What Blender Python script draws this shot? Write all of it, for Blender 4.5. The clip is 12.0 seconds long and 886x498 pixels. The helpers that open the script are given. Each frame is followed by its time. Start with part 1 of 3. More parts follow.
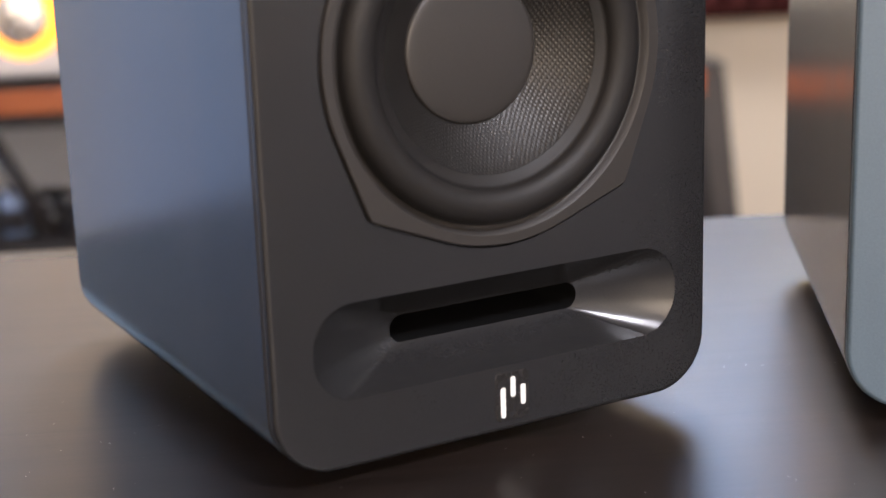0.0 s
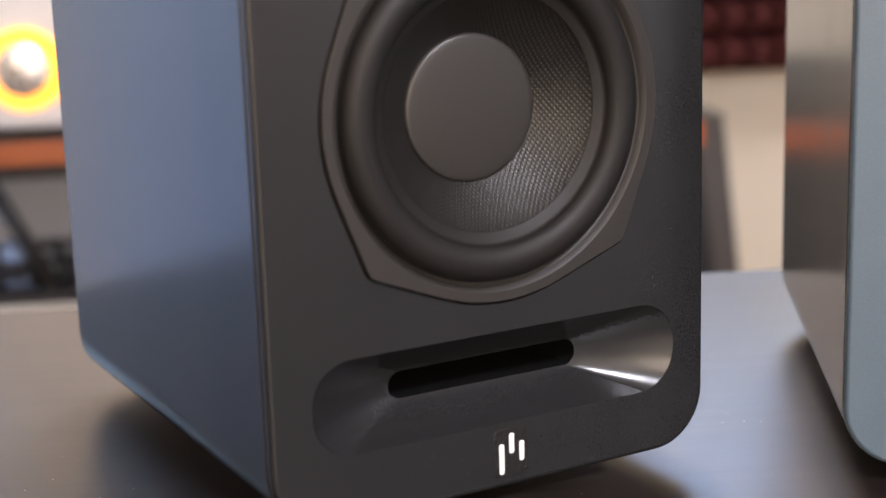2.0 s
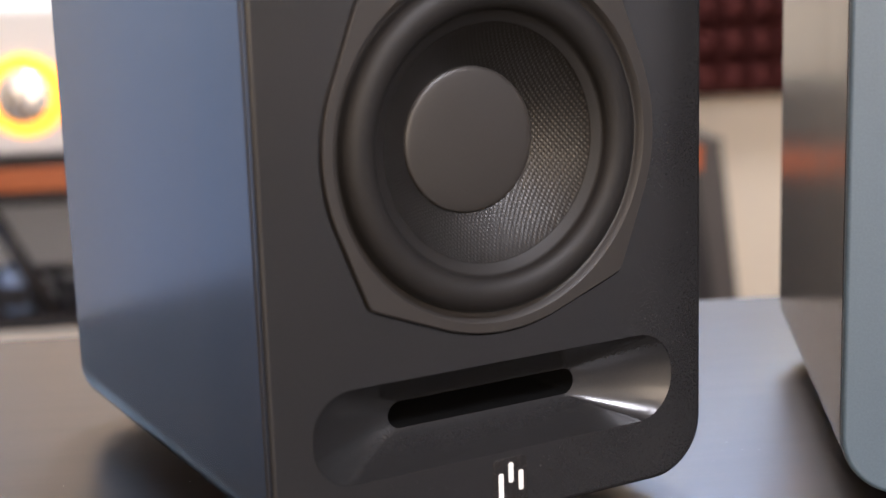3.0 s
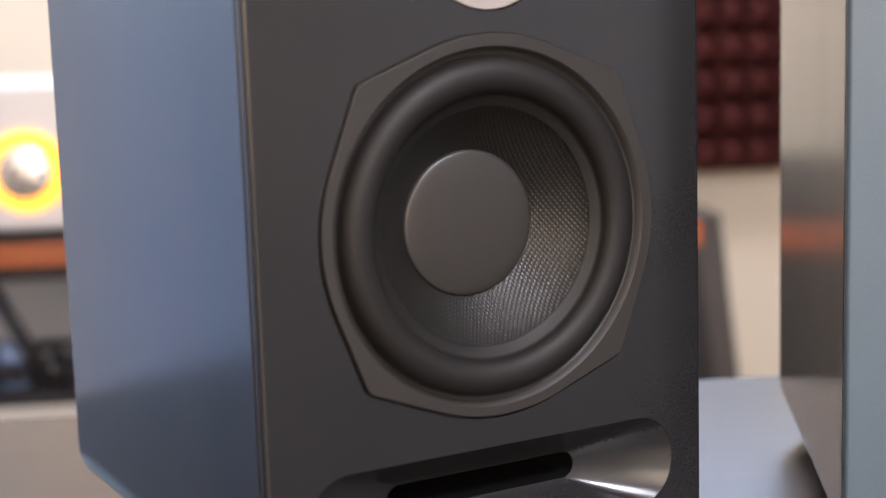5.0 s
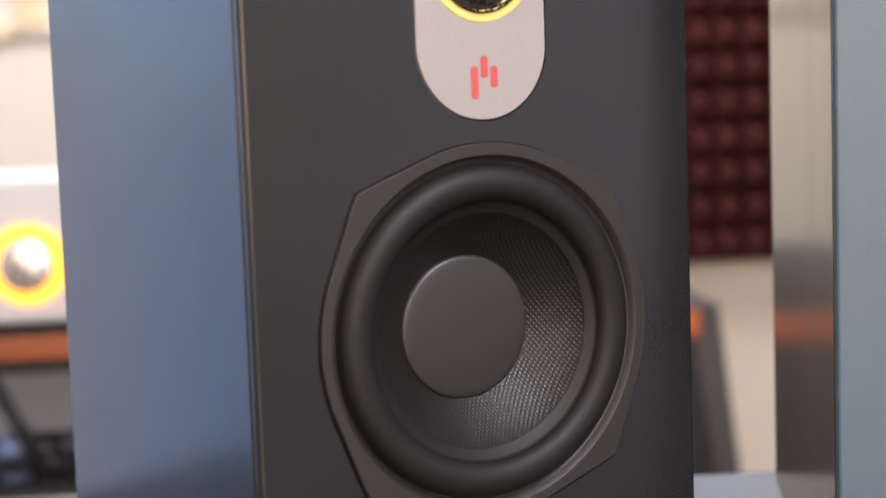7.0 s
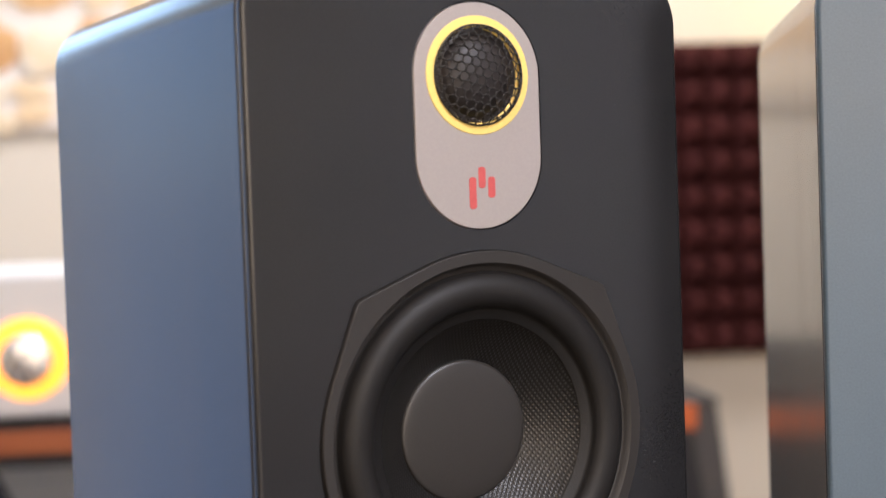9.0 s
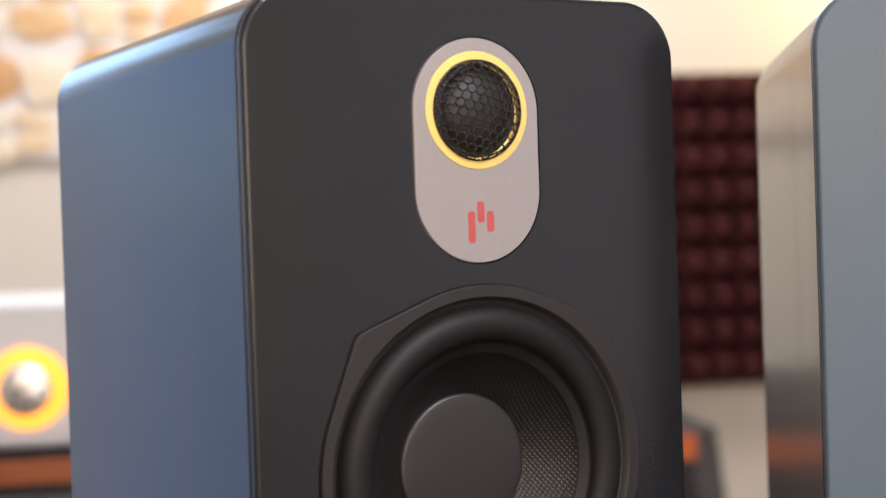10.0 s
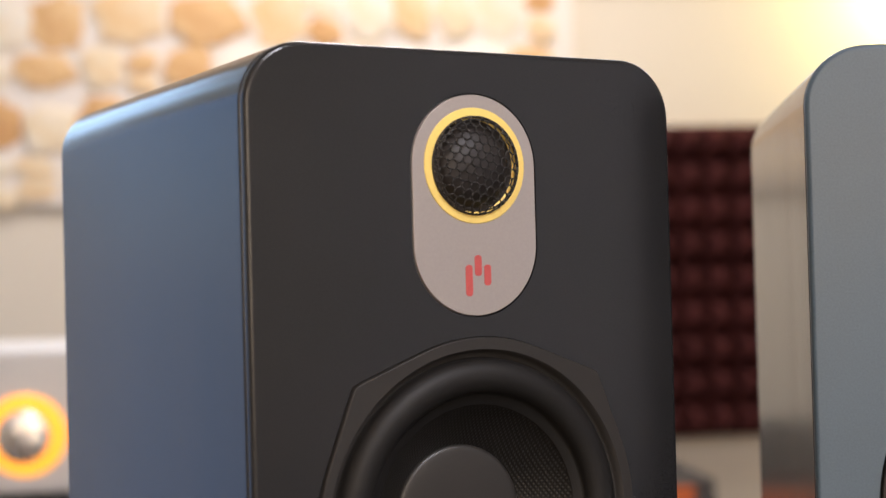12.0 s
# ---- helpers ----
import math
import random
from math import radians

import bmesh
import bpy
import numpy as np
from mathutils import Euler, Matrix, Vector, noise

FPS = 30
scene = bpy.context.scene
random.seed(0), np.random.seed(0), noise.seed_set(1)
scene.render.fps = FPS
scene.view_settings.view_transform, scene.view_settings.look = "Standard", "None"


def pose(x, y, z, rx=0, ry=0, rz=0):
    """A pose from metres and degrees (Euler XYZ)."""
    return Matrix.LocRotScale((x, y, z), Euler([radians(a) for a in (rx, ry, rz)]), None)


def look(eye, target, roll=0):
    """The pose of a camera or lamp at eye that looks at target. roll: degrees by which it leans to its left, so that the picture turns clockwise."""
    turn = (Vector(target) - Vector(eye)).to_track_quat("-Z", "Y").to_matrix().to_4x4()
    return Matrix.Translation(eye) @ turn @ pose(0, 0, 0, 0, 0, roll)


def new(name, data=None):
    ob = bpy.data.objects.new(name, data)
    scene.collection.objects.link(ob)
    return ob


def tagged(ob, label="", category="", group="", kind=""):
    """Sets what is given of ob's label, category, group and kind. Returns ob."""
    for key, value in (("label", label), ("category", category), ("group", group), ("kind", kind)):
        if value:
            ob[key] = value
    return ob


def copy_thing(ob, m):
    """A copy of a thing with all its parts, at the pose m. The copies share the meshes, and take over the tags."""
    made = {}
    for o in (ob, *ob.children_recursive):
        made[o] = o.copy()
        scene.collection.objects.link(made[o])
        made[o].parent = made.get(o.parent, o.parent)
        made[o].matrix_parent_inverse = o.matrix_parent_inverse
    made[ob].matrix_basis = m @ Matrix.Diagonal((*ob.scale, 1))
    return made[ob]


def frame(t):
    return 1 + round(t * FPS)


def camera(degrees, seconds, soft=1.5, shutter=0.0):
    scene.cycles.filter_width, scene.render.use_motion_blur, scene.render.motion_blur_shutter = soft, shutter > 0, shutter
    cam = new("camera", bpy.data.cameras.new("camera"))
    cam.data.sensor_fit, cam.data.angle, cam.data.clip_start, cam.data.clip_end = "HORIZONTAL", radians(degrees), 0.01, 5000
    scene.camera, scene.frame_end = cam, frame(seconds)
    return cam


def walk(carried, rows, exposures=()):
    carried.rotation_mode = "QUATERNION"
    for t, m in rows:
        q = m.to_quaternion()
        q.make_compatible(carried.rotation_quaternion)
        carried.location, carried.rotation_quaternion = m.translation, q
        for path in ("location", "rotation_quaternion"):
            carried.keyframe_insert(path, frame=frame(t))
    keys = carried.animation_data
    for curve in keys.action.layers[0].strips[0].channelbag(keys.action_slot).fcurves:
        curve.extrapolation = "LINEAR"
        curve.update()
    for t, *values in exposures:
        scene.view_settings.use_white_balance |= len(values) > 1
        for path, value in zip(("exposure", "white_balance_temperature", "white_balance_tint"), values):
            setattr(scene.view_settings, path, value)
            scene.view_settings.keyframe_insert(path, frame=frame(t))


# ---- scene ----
# The speakers' undersides are at z = 0, the desk's top 7 mm below and the room's floor at z = -0.74.
cam = camera(32.92, 12.0, soft=1.35)
cam.data.dof.use_dof = True
cam.data.dof.focus_distance = 0.60
cam.data.dof.aperture_fstop = 7.2
# seconds, x, y, z, yaw, pitch, lean
PATH = [
    (0.0, -0.0757, -0.5239, 0.2063, -5.861, -14.324, -1.946),
    (0.5, -0.0751, -0.5239, 0.2071, -5.833, -14.007, -1.804),
    (1.0, -0.0750, -0.5256, 0.2076, -5.817, -13.404, -1.881),
    (1.5, -0.0752, -0.5251, 0.2086, -5.872, -13.110, -1.871),
    (2.0, -0.0753, -0.5264, 0.2094, -5.904, -12.410, -1.816),
    (2.5, -0.0752, -0.5269, 0.2106, -5.903, -11.884, -1.726),
    (3.0, -0.0757, -0.5300, 0.2132, -5.970, -11.538, -1.902),
    (5.0, -0.0753, -0.5298, 0.2168, -6.066, -8.743, -1.847),
    (5.5, -0.0757, -0.5369, 0.2189, -6.075, -8.086, -1.976),
    (6.0, -0.0753, -0.5347, 0.2208, -6.110, -7.115, -1.963),
    (6.5, -0.0753, -0.5376, 0.2229, -6.155, -6.133, -1.999),
    (8.5, -0.0766, -0.5475, 0.2292, -6.329, -3.219, -1.976),
    (9.0, -0.0772, -0.5538, 0.2316, -6.406, -1.980, -1.986),
    (9.5, -0.0771, -0.5591, 0.2328, -6.378, -1.242, -1.750),
    (10.0, -0.0771, -0.5566, 0.2336, -6.441, -0.882, -1.913),
    (10.5, -0.0770, -0.5580, 0.2342, -6.457, -0.237, -1.804),
    (11.0, -0.0774, -0.5594, 0.2357, -6.512, 0.225, -1.912),
    (11.5, -0.0771, -0.5608, 0.2356, -6.500, 0.832, -1.622),
    (12.0, -0.0773, -0.5650, 0.2352, -6.512, 0.985, -1.505),
]


def eye_pose(x, y, z, yaw, pitch, lean):
    p, w = radians(pitch), radians(yaw)
    ahead = Vector((-math.sin(w) * math.cos(p), math.cos(w) * math.cos(p), math.sin(p)))
    return look((x, y, z), Vector((x, y, z)) + ahead, lean)


walk(cam, [(t, eye_pose(*row)) for t, *row in PATH], [(0.0, 0.02, 5350, 14), (3.0, 0.02, 5350, 14), (6.5, -0.03, 5250, 14), (9.0, -0.28, 5250, 13), (10.5, -0.56, 5250, 13), (12.0, -0.76, 5450, 13)])

# ---- light ----
FLOOR, CEIL, DESK = -0.74, 1.72, -0.007
WEST, EAST, SOUTH, NORTH = -2.0, 2.6, -2.4, 2.6

world = bpy.data.worlds.new("sky")
scene.world = world
world.use_nodes = True
wn = world.node_tree.nodes
sky = wn.new("ShaderNodeTexSky")
sky.sky_type, sky.sun_disc = "NISHITA", False
sky.sun_elevation, sky.sun_rotation = radians(40), radians(200)
wn["Background"].inputs["Strength"].default_value = 0.12
world.node_tree.links.new(sky.outputs["Color"], wn["Background"].inputs["Color"])


def area(name, m, sx, sy, watts, color):
    d = bpy.data.lights.new(name, "AREA")
    d.shape, d.size, d.size_y, d.energy, d.color = "RECTANGLE", sx, sy, watts, color
    ob = new(name, d)
    ob.matrix_world = m
    return ob


# daylight in the west and north windows; the south panel is added amber fill
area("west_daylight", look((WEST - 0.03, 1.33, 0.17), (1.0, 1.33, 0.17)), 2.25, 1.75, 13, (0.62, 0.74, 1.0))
area("south_warm_fill", look((-0.30, SOUTH - 0.03, 0.65), (-0.30, 0.0, 0.65)), 1.2, 1.1, 40, (1.0, 0.69, 0.38))
area("north_daylight", look((-1.35, NORTH + 0.03, 1.01), (-1.35, 0.0, 1.01)), 0.76, 0.92, 12, (0.70, 0.88, 1.0))
area("north_daylight", look((1.02, NORTH + 0.03, 1.25), (1.02, 0.0, 1.25)), 0.95, 0.66, 11, (0.64, 0.78, 1.0))
# two ceiling fills, added out of view, and the wall lamp behind the desk
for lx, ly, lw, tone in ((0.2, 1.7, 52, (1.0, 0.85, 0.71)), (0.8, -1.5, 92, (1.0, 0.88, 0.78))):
    area("ceiling_fill_light", look((lx, ly, CEIL - 0.06), (lx, ly, 0)), 0.5, 0.5, lw, tone)
wall_bulb = bpy.data.lights.new("wall_lamp_light", "POINT")
wall_bulb.energy, wall_bulb.color, wall_bulb.shadow_soft_size = 17, (1.0, 0.78, 0.28), 0.05
new("wall_lamp_light", wall_bulb).location = (1.36, 2.44, 0.86)


# ---- materials ----
def material(name):
    m = bpy.data.materials.new(name)
    m.use_nodes = True
    nt = m.node_tree
    return m, nt, nt.nodes["Principled BSDF"]


def node(nt, kind, **inputs):
    n = nt.nodes.new(kind)
    for k, v in inputs.items():
        n.inputs[k.replace("_", " ")].default_value = v
    return n


def ramp(nt, source, stops):
    r = nt.nodes.new("ShaderNodeValToRGB")
    e = r.color_ramp.elements
    while len(e) < len(stops):
        e.new(0.5)
    for el, (p, c) in zip(e, stops):
        el.position, el.color = p, (*c, 1)
    nt.links.new(source, r.inputs["Fac"])
    return r.outputs["Color"]


def surface(name, color, rough, metal=0.0, grain=400.0, spread=0.12, bump=0.05, wear=6.0, coat=0.0, stretch=(1, 1, 1), rough_spread=0.08, spec=0.5):
    """A painted, moulded or sawn surface with variation at two scales and fine relief."""
    m, nt, b = material(name)
    co = nt.nodes.new("ShaderNodeTexCoord")
    mp = node(nt, "ShaderNodeMapping", Scale=stretch)
    nt.links.new(co.outputs["Object"], mp.inputs["Vector"])
    fine = node(nt, "ShaderNodeTexNoise", Scale=grain, Detail=3.0)
    broad = node(nt, "ShaderNodeTexNoise", Scale=wear, Detail=5.0)
    for n in (fine, broad):
        nt.links.new(mp.outputs["Vector"], n.inputs["Vector"])
    mix = node(nt, "ShaderNodeMath")
    mix.operation = "ADD"
    nt.links.new(fine.outputs["Fac"], mix.inputs[0])
    nt.links.new(broad.outputs["Fac"], mix.inputs[1])
    half = node(nt, "ShaderNodeMath")
    half.operation = "MULTIPLY"
    half.inputs[1].default_value = 0.5
    nt.links.new(mix.outputs[0], half.inputs[0])
    lo, hi = tuple(c * (1 - spread) for c in color), tuple(min(1, c * (1 + spread)) for c in color)
    nt.links.new(ramp(nt, half.outputs[0], [(0.35, lo), (0.65, hi)]), b.inputs["Base Color"])
    rr = node(nt, "ShaderNodeMapRange")
    rr.inputs["To Min"].default_value, rr.inputs["To Max"].default_value = max(0.02, rough - rough_spread), min(1, rough + rough_spread)
    nt.links.new(broad.outputs["Fac"], rr.inputs["Value"])
    nt.links.new(rr.outputs["Result"], b.inputs["Roughness"])
    b.inputs["Metallic"].default_value = metal
    b.inputs["Coat Weight"].default_value = coat
    b.inputs["Specular IOR Level"].default_value = spec
    bp = node(nt, "ShaderNodeBump", Strength=bump, Distance=0.001)
    nt.links.new(fine.outputs["Fac"], bp.inputs["Height"])
    nt.links.new(bp.outputs["Normal"], b.inputs["Normal"])
    return m


def glow(name, color, strength):
    m, nt, b = material(name)
    b.inputs["Base Color"].default_value = (*color, 1)
    b.inputs["Emission Color"].default_value = (*color, 1)
    b.inputs["Emission Strength"].default_value = strength
    return m


def weave_material():
    """Woven cone fibre: two crossed sets of threads about a millimetre apart."""
    m, nt, b = material("woven_cone")
    co = nt.nodes.new("ShaderNodeTexCoord")
    waves = []
    for turn in (radians(33), radians(-33)):
        mp = node(nt, "ShaderNodeMapping", Rotation=(0, turn, 0))
        nt.links.new(co.outputs["Object"], mp.inputs["Vector"])
        w = node(nt, "ShaderNodeTexWave", Scale=235.0, Distortion=0.2)
        w.bands_direction = "X"
        nt.links.new(mp.outputs["Vector"], w.inputs["Vector"])
        waves.append(w)
    mx = node(nt, "ShaderNodeMath")
    mx.operation = "MULTIPLY"
    for i, w in enumerate(waves):
        nt.links.new(w.outputs["Fac"], mx.inputs[i])
    nt.links.new(ramp(nt, mx.outputs[0], [(0.0, (0.005, 0.0045, 0.004)), (0.9, (0.024, 0.022, 0.020))]), b.inputs["Base Color"])
    b.inputs["Roughness"].default_value = 0.40
    bp = node(nt, "ShaderNodeBump", Strength=0.35, Distance=0.0004)
    nt.links.new(mx.outputs[0], bp.inputs["Height"])
    nt.links.new(bp.outputs["Normal"], b.inputs["Normal"])
    return m


def wood_material(name, dark, light, rough, along="X", coat=0.0, under=0.5):
    m, nt, b = material(name)
    co = nt.nodes.new("ShaderNodeTexCoord")
    mp = node(nt, "ShaderNodeMapping", Scale={"X": (1.2, 22, 22), "Y": (22, 1.2, 22), "Z": (22, 22, 1.2)}[along])
    nt.links.new(co.outputs["Object"], mp.inputs["Vector"])
    grain = node(nt, "ShaderNodeTexNoise", Scale=4.0, Detail=9.0, Roughness=0.65, Distortion=0.6)
    nt.links.new(mp.outputs["Vector"], grain.inputs["Vector"])
    smear = node(nt, "ShaderNodeMapping", Scale=tuple(1.0 if k == along else 3.2 for k in "XYZ"))
    nt.links.new(co.outputs["Object"], smear.inputs["Vector"])
    stain = node(nt, "ShaderNodeTexNoise", Scale=5.0, Detail=7.0, Roughness=0.62)
    nt.links.new(smear.outputs["Vector"], stain.inputs["Vector"])
    nt.links.new(ramp(nt, grain.outputs["Fac"], [(0.3, dark), (0.72, light)]), b.inputs["Base Color"])
    rr = node(nt, "ShaderNodeMapRange")
    rr.inputs["From Min"].default_value, rr.inputs["From Max"].default_value = 0.3, 0.7
    rr.inputs["To Min"].default_value, rr.inputs["To Max"].default_value = rough - 0.09, rough + 0.12
    nt.links.new(stain.outputs["Fac"], rr.inputs["Value"])
    nt.links.new(rr.outputs["Result"], b.inputs["Coat Roughness" if coat else "Roughness"])
    b.inputs["Coat Weight"].default_value = coat
    if coat:
        b.inputs["Roughness"].default_value = under
        b.inputs["Specular IOR Level"].default_value = 0.3
        scuff = node(nt, "ShaderNodeTexNoise", Scale=240.0, Detail=5.0, Roughness=0.7)
        nt.links.new(smear.outputs["Vector"], scuff.inputs["Vector"])
        fine = node(nt, "ShaderNodeBump", Strength=0.22, Distance=0.0006)
        nt.links.new(scuff.outputs["Fac"], fine.inputs["Height"])
        nt.links.new(fine.outputs["Normal"], b.inputs["Coat Normal"])
    bp = node(nt, "ShaderNodeBump", Strength=0.05, Distance=0.001)
    nt.links.new(grain.outputs["Fac"], bp.inputs["Height"])
    nt.links.new(bp.outputs["Normal"], b.inputs["Normal"])
    return m


M_CAB = surface("satin_black_lacquer", (0.020, 0.020, 0.022), 0.20, grain=700, bump=0.02, wear=26, stretch=(1, 1, 0.05), spread=0.3, rough_spread=0.03)
M_BAF = surface("satin_black_baffle", (0.0165, 0.0165, 0.0175), 0.22, grain=1200, bump=0.03, wear=12)
# same front as M_BAF, with bluish reflected light put into its base colour
M_COOLBAF = surface("satin_baffle_cool_light", (0.086, 0.122, 0.158), 0.38, grain=1200, bump=0.03, wear=10)
M_SEAM = surface("black_gasket", (0.006, 0.006, 0.006), 0.6)
M_FLANGE = surface("matt_black_plastic", (0.020, 0.0175, 0.0155), 0.54, grain=1500, bump=0.06)
M_RUBBER = surface("black_butyl_rubber", (0.009, 0.008, 0.0073), 0.56, grain=1100, bump=0.05, spec=0.34)
M_CAP = surface("coated_dust_cap", (0.026, 0.0235, 0.021), 0.40, grain=1600, bump=0.05)
M_WEAVE = weave_material()
M_PORT = surface("black_port_lining", (0.003, 0.003, 0.003), 0.9, spec=0.1)
M_PLATE = surface("brushed_grey_plate", (0.40, 0.36, 0.34), 0.45, metal=0.35, grain=900, bump=0.02, spread=0.04)
M_RED = surface("red_print", (0.50, 0.085, 0.080), 0.5)
M_GOLD = surface("gold_anodised_ring", (1.0, 0.74, 0.20), 0.48, metal=0.35, grain=700, spread=0.05)
M_MESH = surface("black_wire_mesh", (0.045, 0.043, 0.042), 0.42, metal=0.5)
M_DOME = surface("dark_dome", (0.024, 0.019, 0.017), 0.52, grain=700)
M_WHITE = surface("white_print", (0.82, 0.82, 0.80), 0.4, spread=0.03)
M_DUST = surface("grey_dust", (0.35, 0.34, 0.33), 0.9)
M_BADGE = surface("glossy_black_badge", (0.016, 0.015, 0.015), 0.22)
M_DESK = wood_material("espresso_desk", (0.006, 0.004, 0.003), (0.017, 0.011, 0.0085), 0.14, "X", 0.55, 0.46)
M_WALL = surface("cream_wall_paint", (0.74, 0.66, 0.52), 0.85, grain=120, bump=0.15, wear=1.5, spread=0.05)
# unseen east wall, made pale and cool so the baffle reflects it
M_EAST = surface("pale_grey_reflector", (0.62, 0.64, 0.68), 0.8, grain=120, bump=0.15, wear=1.5, spread=0.08)
M_CEIL = surface("white_ceiling_paint", (0.80, 0.78, 0.74), 0.9, grain=90, bump=0.15, wear=1.5, spread=0.04)
M_FLOOR = wood_material("oak_floor", (0.09, 0.052, 0.028), (0.20, 0.125, 0.07), 0.40, "Y")
M_FOAM = surface("dark_red_foam", (0.054, 0.0145, 0.013), 0.92, grain=300, bump=0.5, wear=8, spread=0.25, spec=0.1)
M_AMP = surface("silver_white_enamel", (0.80, 0.79, 0.77), 0.35, metal=0.1, spread=0.03)
M_KNOB = surface("turned_aluminium", (0.80, 0.79, 0.78), 0.27, metal=0.9, spread=0.05)
def turned_face(m):
    nt = m.node_tree
    tg = nt.nodes.new("ShaderNodeTangent")
    tg.direction_type, tg.axis = "RADIAL", "Y"
    b = nt.nodes["Principled BSDF"]
    b.inputs["Anisotropic"].default_value = 0.85
    nt.links.new(tg.outputs["Tangent"], b.inputs["Tangent"])


turned_face(M_KNOB)
M_GLOW = glow("amber_light_ring", (1.0, 0.36, 0.015), 2.6)
M_BOARD = wood_material("cherry_shelf", (0.28, 0.065, 0.020), (0.50, 0.16, 0.05), 0.38, "X")
M_STEEL = surface("black_powder_coat", (0.018, 0.017, 0.018), 0.5, grain=700, bump=0.15)
M_BOX = surface("charcoal_laminate", (0.075, 0.068, 0.062), 0.55)
M_ORANGE = surface("orange_felt", (0.55, 0.13, 0.03), 0.8, grain=500, bump=0.3)
M_CABLE = surface("black_cable_rubber", (0.02, 0.02, 0.022), 0.45)
M_BLUE = surface("pale_blue_plastic", (0.30, 0.40, 0.62), 0.35)
M_GREY = surface("grey_equipment_paint", (0.20, 0.20, 0.20), 0.5)
M_FRAME = surface("white_window_paint", (0.78, 0.78, 0.76), 0.5, spread=0.04)
M_MORTAR = surface("pale_mortar", (0.84, 0.76, 0.66), 0.95, grain=150, bump=0.4, spread=0.06)


def stone_material():
    m, nt, b = material("tan_stone")
    info = nt.nodes.new("ShaderNodeObjectInfo")
    co = nt.nodes.new("ShaderNodeTexCoord")
    n = node(nt, "ShaderNodeTexNoise", Scale=2.4, Detail=6.0, Roughness=0.6)
    nt.links.new(co.outputs["Object"], n.inputs["Vector"])
    s = node(nt, "ShaderNodeMath")
    s.operation = "ADD"
    nt.links.new(n.outputs["Fac"], s.inputs[0])
    nt.links.new(info.outputs["Random"], s.inputs[1])
    h = node(nt, "ShaderNodeMath")
    h.operation = "MULTIPLY"
    h.inputs[1].default_value = 0.5
    nt.links.new(s.outputs[0], h.inputs[0])
    nt.links.new(ramp(nt, h.outputs[0], [(0.24, (0.62, 0.34, 0.13)), (0.40, (0.80, 0.54, 0.26)), (0.54, (0.84, 0.68, 0.44)), (0.70, (0.86, 0.80, 0.68))]), b.inputs["Base Color"])
    b.inputs["Roughness"].default_value = 0.9
    bp = node(nt, "ShaderNodeBump", Strength=0.6, Distance=0.006)
    nt.links.new(n.outputs["Fac"], bp.inputs["Height"])
    nt.links.new(bp.outputs["Normal"], b.inputs["Normal"])
    return m


M_STONE = stone_material()


# ---- mesh helpers ----
def mesh_of(name, bm, mat, smooth=False, recalc=True):
    if recalc:
        bmesh.ops.recalc_face_normals(bm, faces=bm.faces)
    if smooth:
        for f in bm.faces:
            f.smooth = True
    me = bpy.data.meshes.new(name)
    bm.to_mesh(me)
    bm.free()
    me.materials.append(mat)
    return me


def part(name, bm, mat, parent=None, label="", smooth=False, at=None, recalc=True):
    ob = new(name, mesh_of(name, bm, mat, smooth, recalc))
    if parent:
        ob.parent = parent
    if at is not None:
        ob.matrix_basis = at
    if label:
        tagged(ob, label)
    return ob


def weighted(ob):
    """Shading that keeps large flat faces flat beside rounded edges."""
    mod = ob.modifiers.new("normals", "WEIGHTED_NORMAL")
    mod.keep_sharp, mod.weight = True, 90
    ob.data.set_sharp_from_angle(angle=radians(50))
    return ob


def thing(name, label, category, m=None, group="", kind=""):
    ob = new(name)
    ob.empty_display_size = 0.05
    if m is not None:
        ob.matrix_basis = m
    return tagged(ob, label, category, group, kind)


def box(x0, x1, y0, y1, z0, z1, bevel=0.0, segments=2, bm=None):
    bm = bm or bmesh.new()
    made = bmesh.ops.create_cube(bm, size=1.0, matrix=Matrix.Translation(((x0 + x1) / 2, (y0 + y1) / 2, (z0 + z1) / 2)) @ Matrix.Diagonal((x1 - x0, y1 - y0, z1 - z0, 1)))
    if bevel:
        edges = list({e for v in made["verts"] for e in v.link_edges})
        bmesh.ops.bevel(bm, geom=edges, offset=bevel, segments=segments, affect="EDGES", profile=0.5)
    return bm


def rounded_rect(x0, x1, z0, z1, r, n=10):
    """Outline, anticlockwise seen with x to the right and z up."""
    pts = []
    for cx, cz, a0 in ((x1 - r, z1 - r, 0), (x0 + r, z1 - r, 90), (x0 + r, z0 + r, 180), (x1 - r, z0 + r, 270)):
        for i in range(n + 1):
            a = radians(a0 + 90 * i / n)
            pts.append((cx + r * math.cos(a), cz + r * math.sin(a)))
    return pts


def circle(cx, cz, r, n=96):
    return [(cx + r * math.cos(2 * math.pi * i / n), cz + r * math.sin(2 * math.pi * i / n)) for i in range(n)]


def loop_verts(bm, pts, y):
    ys = y if callable(y) else (lambda p: y)
    return [bm.verts.new((p[0], ys(p), p[1])) for p in pts]


def bridge(bm, a, b, smooth=True):
    n = len(a)
    for i in range(n):
        f = bm.faces.new((a[i], a[(i + 1) % n], b[(i + 1) % n], b[i]))
        f.smooth = smooth


